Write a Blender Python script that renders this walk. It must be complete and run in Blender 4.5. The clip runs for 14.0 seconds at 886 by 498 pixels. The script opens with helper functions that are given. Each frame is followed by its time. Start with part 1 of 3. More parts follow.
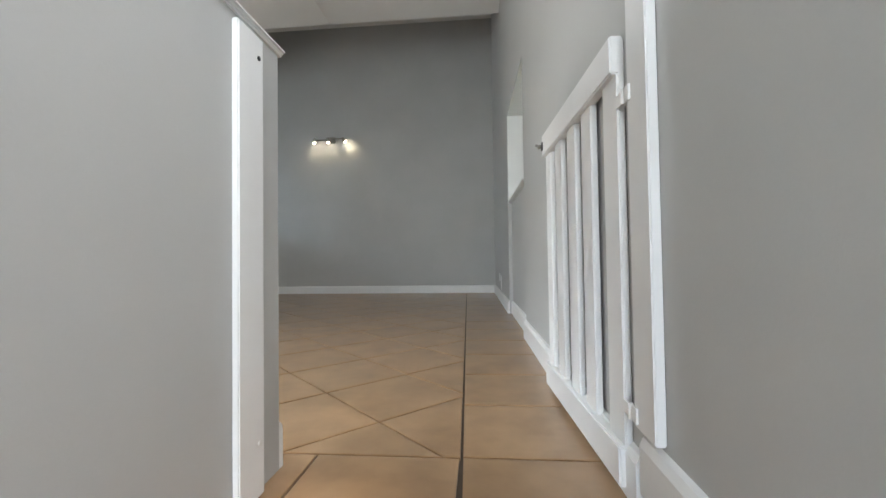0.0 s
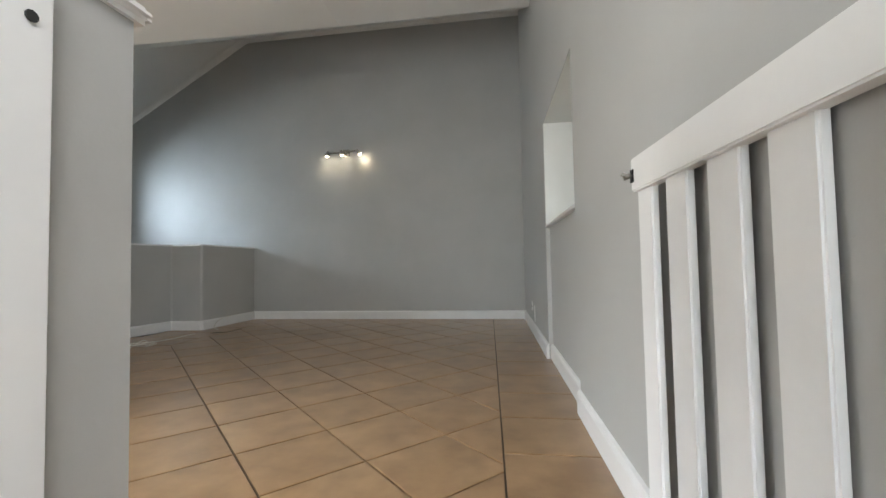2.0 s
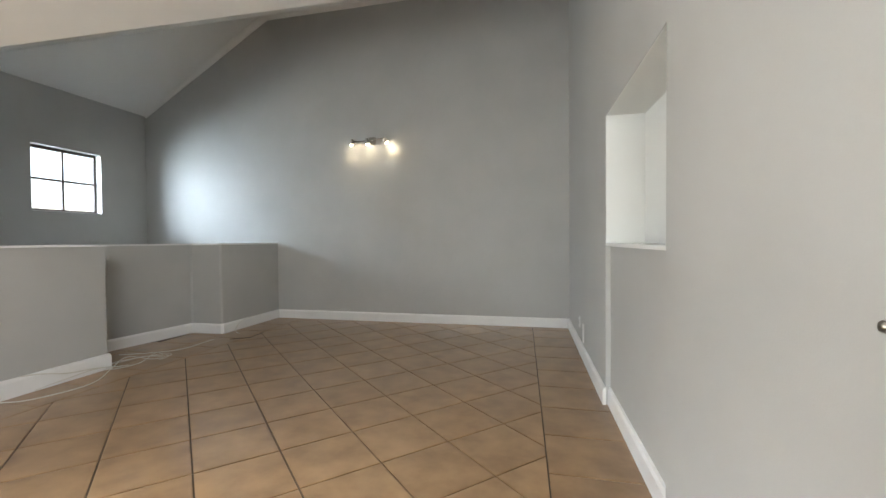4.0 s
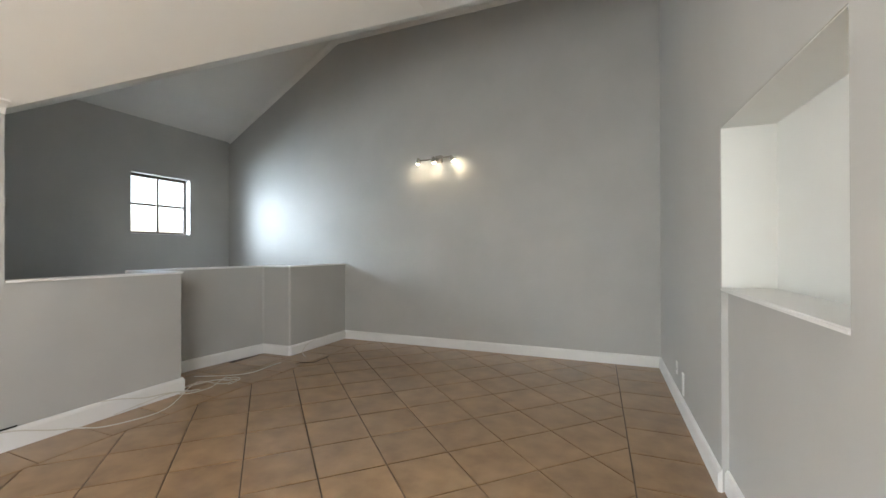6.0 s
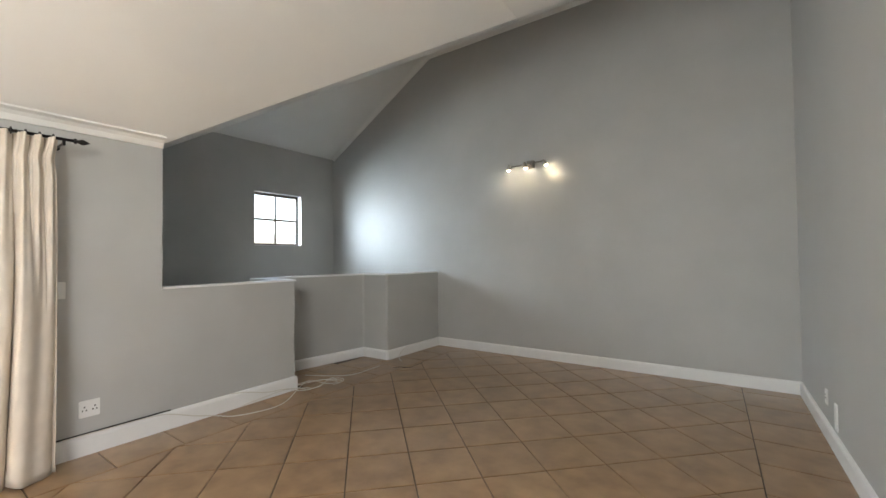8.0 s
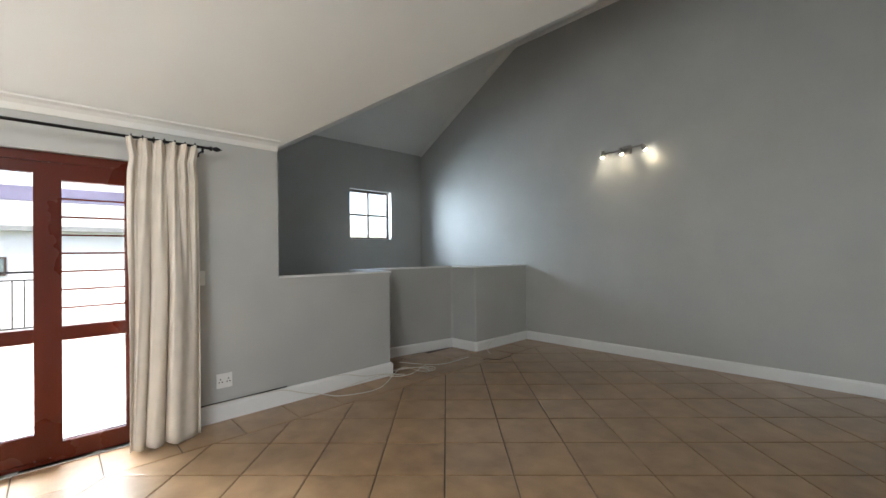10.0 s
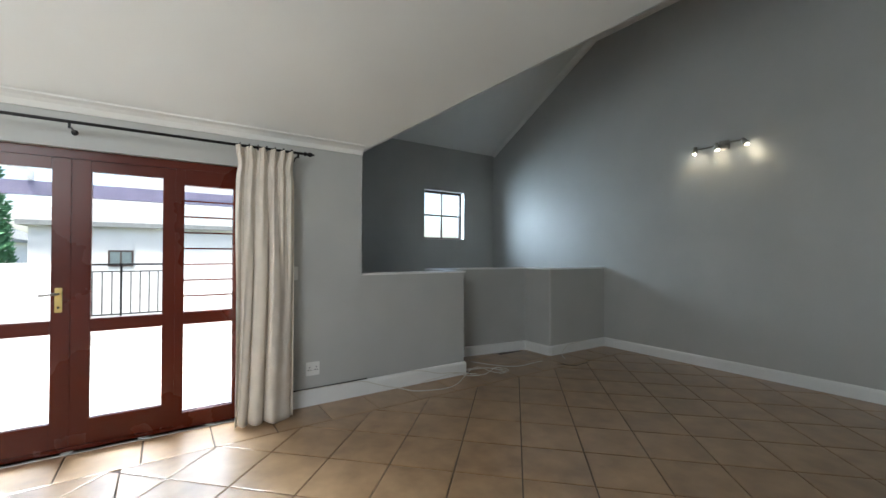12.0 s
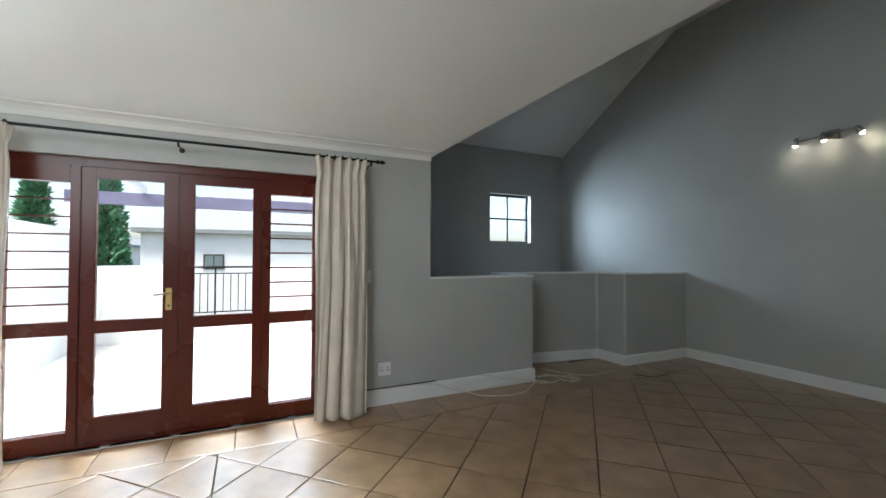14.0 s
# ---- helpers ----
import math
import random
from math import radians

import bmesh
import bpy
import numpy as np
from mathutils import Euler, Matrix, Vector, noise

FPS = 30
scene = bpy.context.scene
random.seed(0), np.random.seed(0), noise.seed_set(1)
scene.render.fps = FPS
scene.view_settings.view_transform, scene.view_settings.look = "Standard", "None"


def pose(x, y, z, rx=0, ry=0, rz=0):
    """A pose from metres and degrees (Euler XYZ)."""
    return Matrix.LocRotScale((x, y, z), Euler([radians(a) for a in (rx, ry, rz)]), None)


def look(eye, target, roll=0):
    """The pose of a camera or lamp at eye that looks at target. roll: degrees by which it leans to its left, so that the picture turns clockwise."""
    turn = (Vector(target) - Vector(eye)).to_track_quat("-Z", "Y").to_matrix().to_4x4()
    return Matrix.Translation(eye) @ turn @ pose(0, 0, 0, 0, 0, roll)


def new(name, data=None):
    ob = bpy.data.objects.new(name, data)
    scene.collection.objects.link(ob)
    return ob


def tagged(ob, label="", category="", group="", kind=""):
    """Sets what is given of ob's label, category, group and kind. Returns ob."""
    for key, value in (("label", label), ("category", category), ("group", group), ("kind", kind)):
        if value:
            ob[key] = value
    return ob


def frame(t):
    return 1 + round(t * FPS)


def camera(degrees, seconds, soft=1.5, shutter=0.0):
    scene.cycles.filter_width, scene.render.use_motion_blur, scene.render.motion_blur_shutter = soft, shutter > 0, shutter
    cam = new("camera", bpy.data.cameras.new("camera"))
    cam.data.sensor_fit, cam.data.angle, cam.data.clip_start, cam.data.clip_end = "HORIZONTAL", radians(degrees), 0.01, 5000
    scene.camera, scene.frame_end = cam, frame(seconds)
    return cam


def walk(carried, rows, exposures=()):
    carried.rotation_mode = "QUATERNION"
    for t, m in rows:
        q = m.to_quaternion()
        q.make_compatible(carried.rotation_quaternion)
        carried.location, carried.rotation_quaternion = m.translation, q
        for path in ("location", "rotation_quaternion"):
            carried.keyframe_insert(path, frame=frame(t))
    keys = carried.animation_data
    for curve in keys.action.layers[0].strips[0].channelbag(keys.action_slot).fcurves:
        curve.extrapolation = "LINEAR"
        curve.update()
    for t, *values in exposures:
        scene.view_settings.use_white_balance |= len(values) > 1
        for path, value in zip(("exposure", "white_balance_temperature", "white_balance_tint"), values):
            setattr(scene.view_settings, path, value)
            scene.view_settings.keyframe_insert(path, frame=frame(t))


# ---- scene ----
cam = camera(94.8, 14.0)
PATH = [
    (0, (0.365, 0.237, 0.576), (0.188, 2.228, 0.625), -0.8),
    (0.5, (0.311, 0.404, 0.641), (0.141, 2.394, 0.748), -1.0),
    (1, (0.292, 0.554, 0.697), (0.11, 2.541, 0.836), -1.1),
    (1.5, (0.292, 0.73, 0.75), (0.071, 2.713, 0.886), -1.2),
    (2, (0.279, 0.868, 0.829), (-0.002, 2.847, 0.909), -1.1),
    (3, (0.251, 1.161, 1.015), (-0.13, 3.124, 0.983), -1.2),
    (5.5, (0.097, 1.732, 1.363), (-0.538, 3.629, 1.342), 0.2),
    (6, (0.095, 1.784, 1.382), (-0.667, 3.633, 1.389), -0.2),
    (6.5, (0.092, 1.801, 1.389), (-0.779, 3.601, 1.412), -0.5),
    (7, (0.086, 1.812, 1.396), (-0.881, 3.562, 1.427), -0.7),
    (7.5, (0.075, 1.802, 1.399), (-0.984, 3.498, 1.437), -0.7),
    (8, (0.06, 1.802, 1.397), (-1.087, 3.44, 1.441), -0.7),
    (10.5, (-0.022, 1.713, 1.374), (-1.532, 3.023, 1.389), -0.7),
    (11, (-0.019, 1.696, 1.382), (-1.589, 2.935, 1.397), -0.4),
    (11.5, (-0.044, 1.676, 1.378), (-1.658, 2.856, 1.398), -0.1),
    (12, (-0.054, 1.658, 1.38), (-1.708, 2.782, 1.403), 0.2),
    (12.5, (-0.052, 1.656, 1.38), (-1.747, 2.717, 1.404), 0.2),
    (13, (-0.077, 1.632, 1.372), (-1.805, 2.639, 1.399), 0.2),
    (13.5, (-0.082, 1.625, 1.378), (-1.848, 2.563, 1.409), 0.1),
    (14, (-0.078, 1.614, 1.385), (-1.885, 2.471, 1.424), 0.2),
]
EXPOSURES = [(0, 1.58, 6500, 11), (1.5, 1.58, 6700, 11.5), (3, 1.85, 6900, 12), (5.5, 2.1, 7000, 13), (8, 1.98, 7050, 13), (10.5, 1.5, 6550, 9.5), (12.5, 1.1, 6300, 7), (14, 0.9, 6250, 6.5)]
walk(cam, [(t, look(e, g, r)) for t, e, g, r in PATH], EXPOSURES)

# ---- world and large lights ----
world = bpy.data.worlds.new("sky")
scene.world = world
world.use_nodes = True
wn = world.node_tree.nodes
sky = wn.new("ShaderNodeTexSky")
sky.sky_type = "NISHITA"
sky.sun_disc = False
sky.sun_elevation = radians(67)
sky.sun_rotation = radians(140)
sky.air_density, sky.dust_density = 1.0, 3.0
world.node_tree.links.new(sky.outputs[0], wn["Background"].inputs[0])
wn["Background"].inputs[1].default_value = 0.26

sun_data = bpy.data.lights.new("sun", "SUN")
sun_data.energy, sun_data.angle, sun_data.color = 5.0, radians(8), (1.0, 0.96, 0.9)
sun = new("sun", sun_data)
sun.matrix_world = look((-0.5, -4.5, 20), (-6.0, 2.0, 0))


def area_light(name, eye, target, sx, sy, power, colour):
    d = bpy.data.lights.new(name, "AREA")
    d.shape, d.size, d.size_y, d.energy, d.color = "RECTANGLE", sx, sy, power, colour
    o = new(name, d)
    o.matrix_world = look(eye, target)
    return o


# daylight lamps: one outside the stair void window, the others added out of view
void_light = area_light("window_daylight", (-7.25, 5.45, 2.38), (-4.2, 7.16, 1.45), 1.2, 1.1, 44, (0.66, 0.84, 1.0))
void_light.data.spread = radians(175)
# stair window is unseen, inferred from cool bright edges facing the stairs
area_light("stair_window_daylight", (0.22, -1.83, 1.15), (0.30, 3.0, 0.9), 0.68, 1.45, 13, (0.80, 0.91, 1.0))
# added fill with no known window there, brightening the door wall and ceiling
area_light("side_fill_light", (0.97, -0.55, 2.62), (-4, 0.9, 1.2), 1.85, 1.2, 30, (0.95, 0.98, 1.0))
# added fill outside the view, brightening the right wall and gate
area_light("west_fill_light", (-3.98, -0.9, 1.15), (0.7, -0.4, 1.1), 1.05, 1.85, 45, (0.9, 0.96, 1.0))
# added panel above the sightline, strengthening the sky's light through the doors
area_light("balcony_sky_fill", (-6.3, 1.15, 3.05), (-1.5, 1.15, 0.7), 3.0, 1.0, 260, (0.80, 0.91, 1.0))


# ---- materials ----
def material(name, colour, rough=0.6, metal=0.0, scale=6.0, vary=0.06, fine=120.0, bump=0.08, second=None, per_object=0.0, spec=0.5, detail=5.0, ends=(0.32, 0.68), placed=False):
    """A surface with broad and fine variation of tone and a fine relief."""
    m = bpy.data.materials.new(name)
    m.use_nodes = True
    nt = m.node_tree
    n, l = nt.nodes, nt.links
    b = n["Principled BSDF"]
    b.inputs["Roughness"].default_value = rough
    b.inputs["Metallic"].default_value = metal
    b.inputs["Specular IOR Level"].default_value = spec
    tc = n.new("ShaderNodeTexCoord")
    big = n.new("ShaderNodeTexNoise")
    big.inputs["Scale"].default_value = scale
    big.inputs["Detail"].default_value = detail
    if placed:
        geo = n.new("ShaderNodeNewGeometry")
        info = n.new("ShaderNodeObjectInfo")
        shift = n.new("ShaderNodeVectorMath")
        shift.operation = "MULTIPLY_ADD"
        l.new(info.outputs["Random"], shift.inputs[0])
        shift.inputs[1].default_value = (17.0, 23.0, 5.0)
        l.new(geo.outputs["Position"], shift.inputs[2])
        l.new(shift.outputs[0], big.inputs["Vector"])
    else:
        l.new(tc.outputs["Object"], big.inputs["Vector"])
    ramp = n.new("ShaderNodeValToRGB")
    c2 = second or tuple(c * (1 - 2.2 * vary) for c in colour)
    ramp.color_ramp.elements[0].position, ramp.color_ramp.elements[1].position = ends
    ramp.color_ramp.elements[0].color = (*c2, 1)
    ramp.color_ramp.elements[1].color = (*colour, 1)
    l.new(big.outputs["Fac"], ramp.inputs["Fac"])
    small = n.new("ShaderNodeTexNoise")
    small.inputs["Scale"].default_value = fine
    small.inputs["Detail"].default_value = 3
    l.new(tc.outputs["Object"], small.inputs["Vector"])
    hsv = n.new("ShaderNodeHueSaturation")
    l.new(ramp.outputs["Color"], hsv.inputs["Color"])
    val = n.new("ShaderNodeMath")
    val.operation = "MULTIPLY_ADD"
    l.new(small.outputs["Fac"], val.inputs[0])
    val.inputs[1].default_value = vary
    val.inputs[2].default_value = 1 - vary / 2
    last = val
    if per_object:
        oi = n.new("ShaderNodeObjectInfo")
        add = n.new("ShaderNodeMath")
        add.operation = "MULTIPLY_ADD"
        l.new(oi.outputs["Random"], add.inputs[0])
        add.inputs[1].default_value = per_object
        l.new(val.outputs[0], add.inputs[2])
        last = add
    l.new(last.outputs[0], hsv.inputs["Value"])
    l.new(hsv.outputs["Color"], b.inputs["Base Color"])
    if bump:
        bp = n.new("ShaderNodeBump")
        bp.inputs["Strength"].default_value = bump
        bp.inputs["Distance"].default_value = 0.004
        l.new(small.outputs["Fac"], bp.inputs["Height"])
        l.new(bp.outputs["Normal"], b.inputs["Normal"])
    rr = n.new("ShaderNodeMath")
    rr.operation = "MULTIPLY_ADD"
    l.new(big.outputs["Fac"], rr.inputs[0])
    rr.inputs[1].default_value = 0.14
    rr.inputs[2].default_value = max(0.02, rough - 0.07)
    l.new(rr.outputs[0], b.inputs["Roughness"])
    return m


WALL = material("grey_wall_paint", (0.461, 0.463, 0.449), 0.5, scale=1.6, vary=0.035, fine=180, bump=0.06)
WHITE = material("white_enamel", (0.8, 0.8, 0.79), 0.32, scale=3, vary=0.03, fine=60, bump=0.03)
CEIL = material("ceiling_paint", (0.82, 0.815, 0.79), 0.8, scale=1.2, vary=0.025, fine=150, bump=0.05)
TILE = material("terracotta_tile", (0.36, 0.222, 0.117), 0.33, scale=5.5, vary=0.06, fine=60, bump=0.012,
                second=(0.225, 0.13, 0.062), spec=0.5, per_object=0.12, detail=3.5, ends=(0.3, 0.7), placed=True)
tile_shader = TILE.node_tree.nodes["Principled BSDF"]      # a clear glaze over the clay
tile_shader.inputs["Coat Weight"].default_value = 0.6
tile_shader.inputs["Coat Roughness"].default_value = 0.25
GROUT = material("grout", (0.095, 0.068, 0.048), 0.9, scale=9, vary=0.12, fine=200, bump=0.2)
MAHOGANY = material("mahogany", (0.095, 0.011, 0.003), 0.28, scale=1.5, vary=0.06, fine=60, bump=0.02, second=(0.075, 0.008, 0.002), spec=0.35)
CLOTH = material("curtain_cloth", (0.70, 0.63, 0.545), 0.9, scale=8, vary=0.05, fine=400, bump=0.15)
IRON = material("black_iron", (0.018, 0.017, 0.018), 0.45, metal=0.6, vary=0.1)
STEEL = material("brushed_steel", (0.36, 0.34, 0.31), 0.35, metal=1.0, vary=0.08)
BRASS = material("brass", (0.62, 0.45, 0.17), 0.3, metal=1.0, vary=0.08)
PLASTIC = material("white_plastic", (0.78, 0.78, 0.76), 0.35, vary=0.02)
DARK = material("dark_slot", (0.02, 0.02, 0.02), 0.7)
CABLE = material("grey_cable", (0.66, 0.63, 0.57), 0.5, vary=0.05)
BROWNWOOD = material("dark_window_timber", (0.06, 0.035, 0.025), 0.45, scale=18, vary=0.15)
PLASTER_OUT = material("white_outdoor_plaster", (0.74, 0.73, 0.70), 0.85, scale=2, vary=0.05, fine=90, bump=0.2)
DECK = material("pale_balcony_tile", (0.76, 0.73, 0.67), 0.55, scale=4, vary=0.06, per_object=0.06)
ROOF = material("grey_roof_tile", (0.27, 0.28, 0.27), 0.8, scale=8, vary=0.12)
BEAM = material("painted_pergola_beam", (0.13, 0.12, 0.19), 0.6, scale=5, vary=0.1)
LEAF = material("conifer_leaf", (0.10, 0.25, 0.12), 0.6, scale=3, vary=0.2, second=(0.06, 0.16, 0.075))
BARK = material("bark", (0.12, 0.08, 0.05), 0.9, scale=12, vary=0.2)
GROUND = material("far_ground", (0.16, 0.17, 0.11), 0.95, scale=0.3, vary=0.15)
STEP = material("stair_tread_tile", (0.38, 0.24, 0.14), 0.4, scale=5, vary=0.1)

NICHE = material("recess_paint", (0.76, 0.78, 0.76), 0.5, scale=1.5, vary=0.02, fine=150, bump=0.04)
GLASS = bpy.data.materials.new("clear_glass")
GLASS.use_nodes = True
gb = GLASS.node_tree.nodes["Principled BSDF"]
gb.inputs["Transmission Weight"].default_value = 1.0
gb.inputs["Roughness"].default_value = 0.0
gb.inputs["IOR"].default_value = 1.08
DGLASS = material("dim_window_glass", (0.16, 0.2, 0.2), 0.1, vary=0.05)

BULB = bpy.data.materials.new("lit_halogen_bulb")
BULB.use_nodes = True
bb = BULB.node_tree.nodes["Principled BSDF"]
bb.inputs["Emission Color"].default_value = (1.0, 0.9, 0.68, 1)
bb.inputs["Emission Strength"].default_value = 16


# ---- mesh helpers ----
def add_box(bm, x0, y0, z0, x1, y1, z1, m=None):
    vs = [bm.verts.new(Vector(p)) for p in ((x0, y0, z0), (x1, y0, z0), (x1, y1, z0), (x0, y1, z0),
                                            (x0, y0, z1), (x1, y0, z1), (x1, y1, z1), (x0, y1, z1))]
    if m is not None:
        for v in vs:
            v.co = m @ v.co
    for f in ((0, 3, 2, 1), (4, 5, 6, 7), (0, 1, 5, 4), (1, 2, 6, 5), (2, 3, 7, 6), (3, 0, 4, 7)):
        bm.faces.new([vs[i] for i in f])
    return vs


def add_prism(bm, outline, z0, z1):
    """An upright prism over a plan outline given counter-clockwise."""
    lo = [bm.verts.new((x, y, z0)) for x, y in outline]
    hi = [bm.verts.new((x, y, z1)) for x, y in outline]
    k = len(outline)
    bm.faces.new(lo[::-1])
    bm.faces.new(hi)
    for i in range(k):
        bm.faces.new((lo[i], lo[(i + 1) % k], hi[(i + 1) % k], hi[i]))


def add_sweep(bm, path, profile, up=(0, 0, 1)):
    """A profile (side, up) carried along a path with mitred corners; closed at its ends."""
    pts = [Vector(p) for p in path]
    up = Vector(up)
    rings = []
    for i, p in enumerate(pts):
        a = (pts[i] - pts[i - 1]).normalized() if i else None
        b = (pts[i + 1] - pts[i]).normalized() if i + 1 < len(pts) else None
        d = ((a or b) + (b or a)).normalized()
        side = d.cross(up).normalized()
        ref = (b or a).cross(up).normalized()
        w = 1 / max(0.4, side.dot(ref))
        n = side.cross(d).normalized()
        rings.append([bm.verts.new(p + side * s * w + n * u) for s, u in profile])
    k = len(profile)
    for r0, r1 in zip(rings, rings[1:]):
        for j in range(k):
            bm.faces.new((r0[j], r0[(j + 1) % k], r1[(j + 1) % k], r1[j]))
    bm.faces.new(rings[0][::-1])
    bm.faces.new(rings[-1])


def add_tube(bm, path, r, sides=8):
    prof = [(r * math.cos(2 * math.pi * i / sides), r * math.sin(2 * math.pi * i / sides)) for i in range(sides)]
    d = (Vector(path[-1]) - Vector(path[0])).normalized()
    add_sweep(bm, path, prof, (0, 1, 0) if abs(d.z) > 0.9 else (0, 0, 1))


def add_lathe(bm, profile, m, sides=16):
    rings = []
    for r, h in profile:
        rings.append([bm.verts.new(m @ Vector((r * math.cos(2 * math.pi * i / sides), r * math.sin(2 * math.pi * i / sides), h))) for i in range(sides)])
    for a, b in zip(rings, rings[1:]):
        for i in range(sides):
            bm.faces.new((a[i], a[(i + 1) % sides], b[(i + 1) % sides], b[i]))
    bm.faces.new(rings[0][::-1])
    bm.faces.new(rings[-1])


def bevelled(bm, w, segs=2):
    bmesh.ops.bevel(bm, geom=bm.edges[:], offset=w, segments=segs, affect="EDGES", clamp_overlap=True)
    return bm


def part(name, bm, mat, parent=None, label="", smooth=False):
    """Links a bmesh as one mesh object, under a thing where one is given."""
    bmesh.ops.recalc_face_normals(bm, faces=bm.faces[:])
    me = bpy.data.meshes.new(name)
    bm.to_mesh(me)
    bm.free()
    me.materials.append(mat)
    if smooth:
        for p in me.polygons:
            p.use_smooth = True
    o = new(name, me)
    if parent is not None:
        o.parent = parent
        o.matrix_parent_inverse = parent.matrix_world.inverted()
    if label:
        o["label"] = label
    return o


def box_part(name, c, mat, parent=None, label="", bev=0.0):
    bm = bmesh.new()
    add_box(bm, *c)
    if bev:
        bevelled(bm, bev)
    return part(name, bm, mat, parent, label)


def thing(name, at, label, category, group=""):
    o = new(name)
    o.location = at
    o.empty_display_size = 0.1
    bpy.context.view_layer.update()
    return tagged(o, label, category, group)


def structure(name, bm, mat, label, category, smooth=False, skew=False):
    if skew:
        bmesh.ops.transform(bm, matrix=SKEW, verts=bm.verts[:])
    return tagged(part(name, bm, mat, None, label, smooth), label, category, "", "structure")


# ---- plan ----
XL, XR, YF, XW = -3.80, 0.632, 7.16, -6.34      # door wall, right wall, far wall, window wall
YB = -1.6                                       # wall behind
YR = 3.24                                       # where the door wall ends at the stair void
SL = 0.61                                       # pitch of the ceiling
ZE, ZT = 2.38, 3.735                             # springing and flat ceiling


# the right-hand wall stands a little askew, about its far corner
SKEW = Matrix.Translation((XR, YF, 0)) @ Matrix.Rotation(0.0165, 4, "Z") @ Matrix.Translation((-XR, -YF, 0))


def x_east(y):
    return XR + 0.0165 * (YF - y)


def z_s(y):
    return ZE + SL * (y - YR)


def z_m(x):
    return ZE + SL * (x - XL)


# ---- walls ----
def wall_with_hole(axis, a0, a1, b0, b1, z0, z1, holes):
    """A wall from b0 to b1 along its run, a0 to a1 thick, with rectangular openings (b, b, z, z) set along the run."""
    bm = bmesh.new()

    def bx(p, q, r, s):
        if q - p > 1e-4 and s - r > 1e-4:
            if axis == "x":
                add_box(bm, a0, p, r, a1, q, s)
            else:
                add_box(bm, p, a0, r, q, a1, s)
    pos = b0
    for h0, h1, hz0, hz1 in holes:
        bx(pos, h0, z0, z1)
        bx(h0, h1, z0, hz0)
        bx(h0, h1, hz1, z1)
        pos = h1
    bx(pos, b1, z0, z1)
    bmesh.ops.remove_doubles(bm, verts=bm.verts[:], dist=1e-5)
    return bm


D0, D1, DH = 0.04, 2.18, 2.10
# opening left of the doors is added, unseen, for the west fill lamp
structure("wall_west", wall_with_hole("x", -4.02, XL, YB, YR, -0.2, 2.5, [(-1.45, -0.35, 0.2, 2.1), (D0, D1, 0.0, DH)]), WALL,
          "grey painted wall around red timber patio doors", "wall")
W0, W1, WZ0, WZ1 = 5.52, 6.42, 1.645, 2.55
structure("wall_stair_void", wall_with_hole("x", XW - 0.22, XW, YR - 0.2, YF + 0.2, -2.8, 3.6, [(W0, W1, WZ0, WZ1)]), WALL,
          "grey painted wall with a small square window", "wall")
bm = bmesh.new()
bm_out = [(XW - 0.2, -2.8), (1.2, -2.8), (1.2, 5.0), (-4.1, 5.0), (XW - 0.2, 3.5)]
f0 = [bm.verts.new((x, YF, z)) for x, z in bm_out]
f1 = [bm.verts.new((x, YF + 0.2, z)) for x, z in bm_out]
bm.faces.new(f0)
bm.faces.new(f1[::-1])
for i in range(5):
    bm.faces.new((f0[i], f1[i], f1[(i + 1) % 5], f0[(i + 1) % 5]))
structure("wall_north", bm, WALL, "tall grey painted gable wall under the sloped ceiling", "wall")
N0, N1, NZ0, NZ1 = 3.23, 4.54, 1.165, 2.075
bm = wall_with_hole("x", XR, XR + 0.27, 1.20, YF, -0.2, 5.0, [(N0, N1, -0.2, NZ1)])
for v in bm.verts:                              # the head of the recess falls towards the stairs
    if abs(v.co.z - NZ1) < 1e-4 and abs(v.co.y - N0) < 1e-4:
        v.co.z -= 0.02
structure("wall_east", bm, WALL,
          "grey painted wall with a recessed opening above a ledge", "wall", skew=True)
bm = bmesh.new()
add_box(bm, XR + 0.035, N0, -0.2, XR + 0.27, N1, NZ0 - 0.02)
structure("wall_niche_infill", bm, WALL, "grey painted infill below the wall recess", "wall", skew=True)
bm = bmesh.new()
add_box(bm, XR + 0.004, N1 - 0.004, NZ0, XR + 0.262, N1 - 0.0005, NZ1 - 0.004)
add_box(bm, XR + 0.004, N0 + 0.0005, NZ0, XR + 0.262, N0 + 0.004, NZ1 - 0.004)
add_box(bm, XR + 0.004, N0 + 0.004, NZ1 - 0.004, XR + 0.262, N1 - 0.004, NZ1 - 0.0005)
add_box(bm, XR + 0.262, N0 + 0.001, NZ0, XR + 0.267, N1 - 0.001, NZ1 - 0.001)
for v in bm.verts:
    if v.co.z > 1.9 and v.co.y < N0 + 0.01:
        v.co.z -= 0.02
structure("trim_recess_lining", bm, NICHE, "pale white painted lining of the wall recess", "recess lining", skew=True)
bm = bmesh.new()
add_box(bm, XR + 0.27, N0 - 0.3, -0.2, XR + 0.40, N1 + 0.3, 3.0)
structure("wall_niche_back", bm, WALL, "pale back of the wall recess", "wall", skew=True)
# high opening added out of view for the side fill lamp
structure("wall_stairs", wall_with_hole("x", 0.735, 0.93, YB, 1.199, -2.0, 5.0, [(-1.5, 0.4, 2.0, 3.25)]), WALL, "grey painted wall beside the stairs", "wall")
structure("wall_south", wall_with_hole("y", YB - 0.2, YB, -4.02, 1.0, -2.0, 5.0, [(-0.13, 0.58, 0.4, 1.9)]), WALL, "grey painted wall with an unseen window opening behind the stairs", "wall")
bm = bmesh.new()
add_box(bm, XW - 0.2, YR - 0.2, -2.8, -4.02, YR, 3.2)
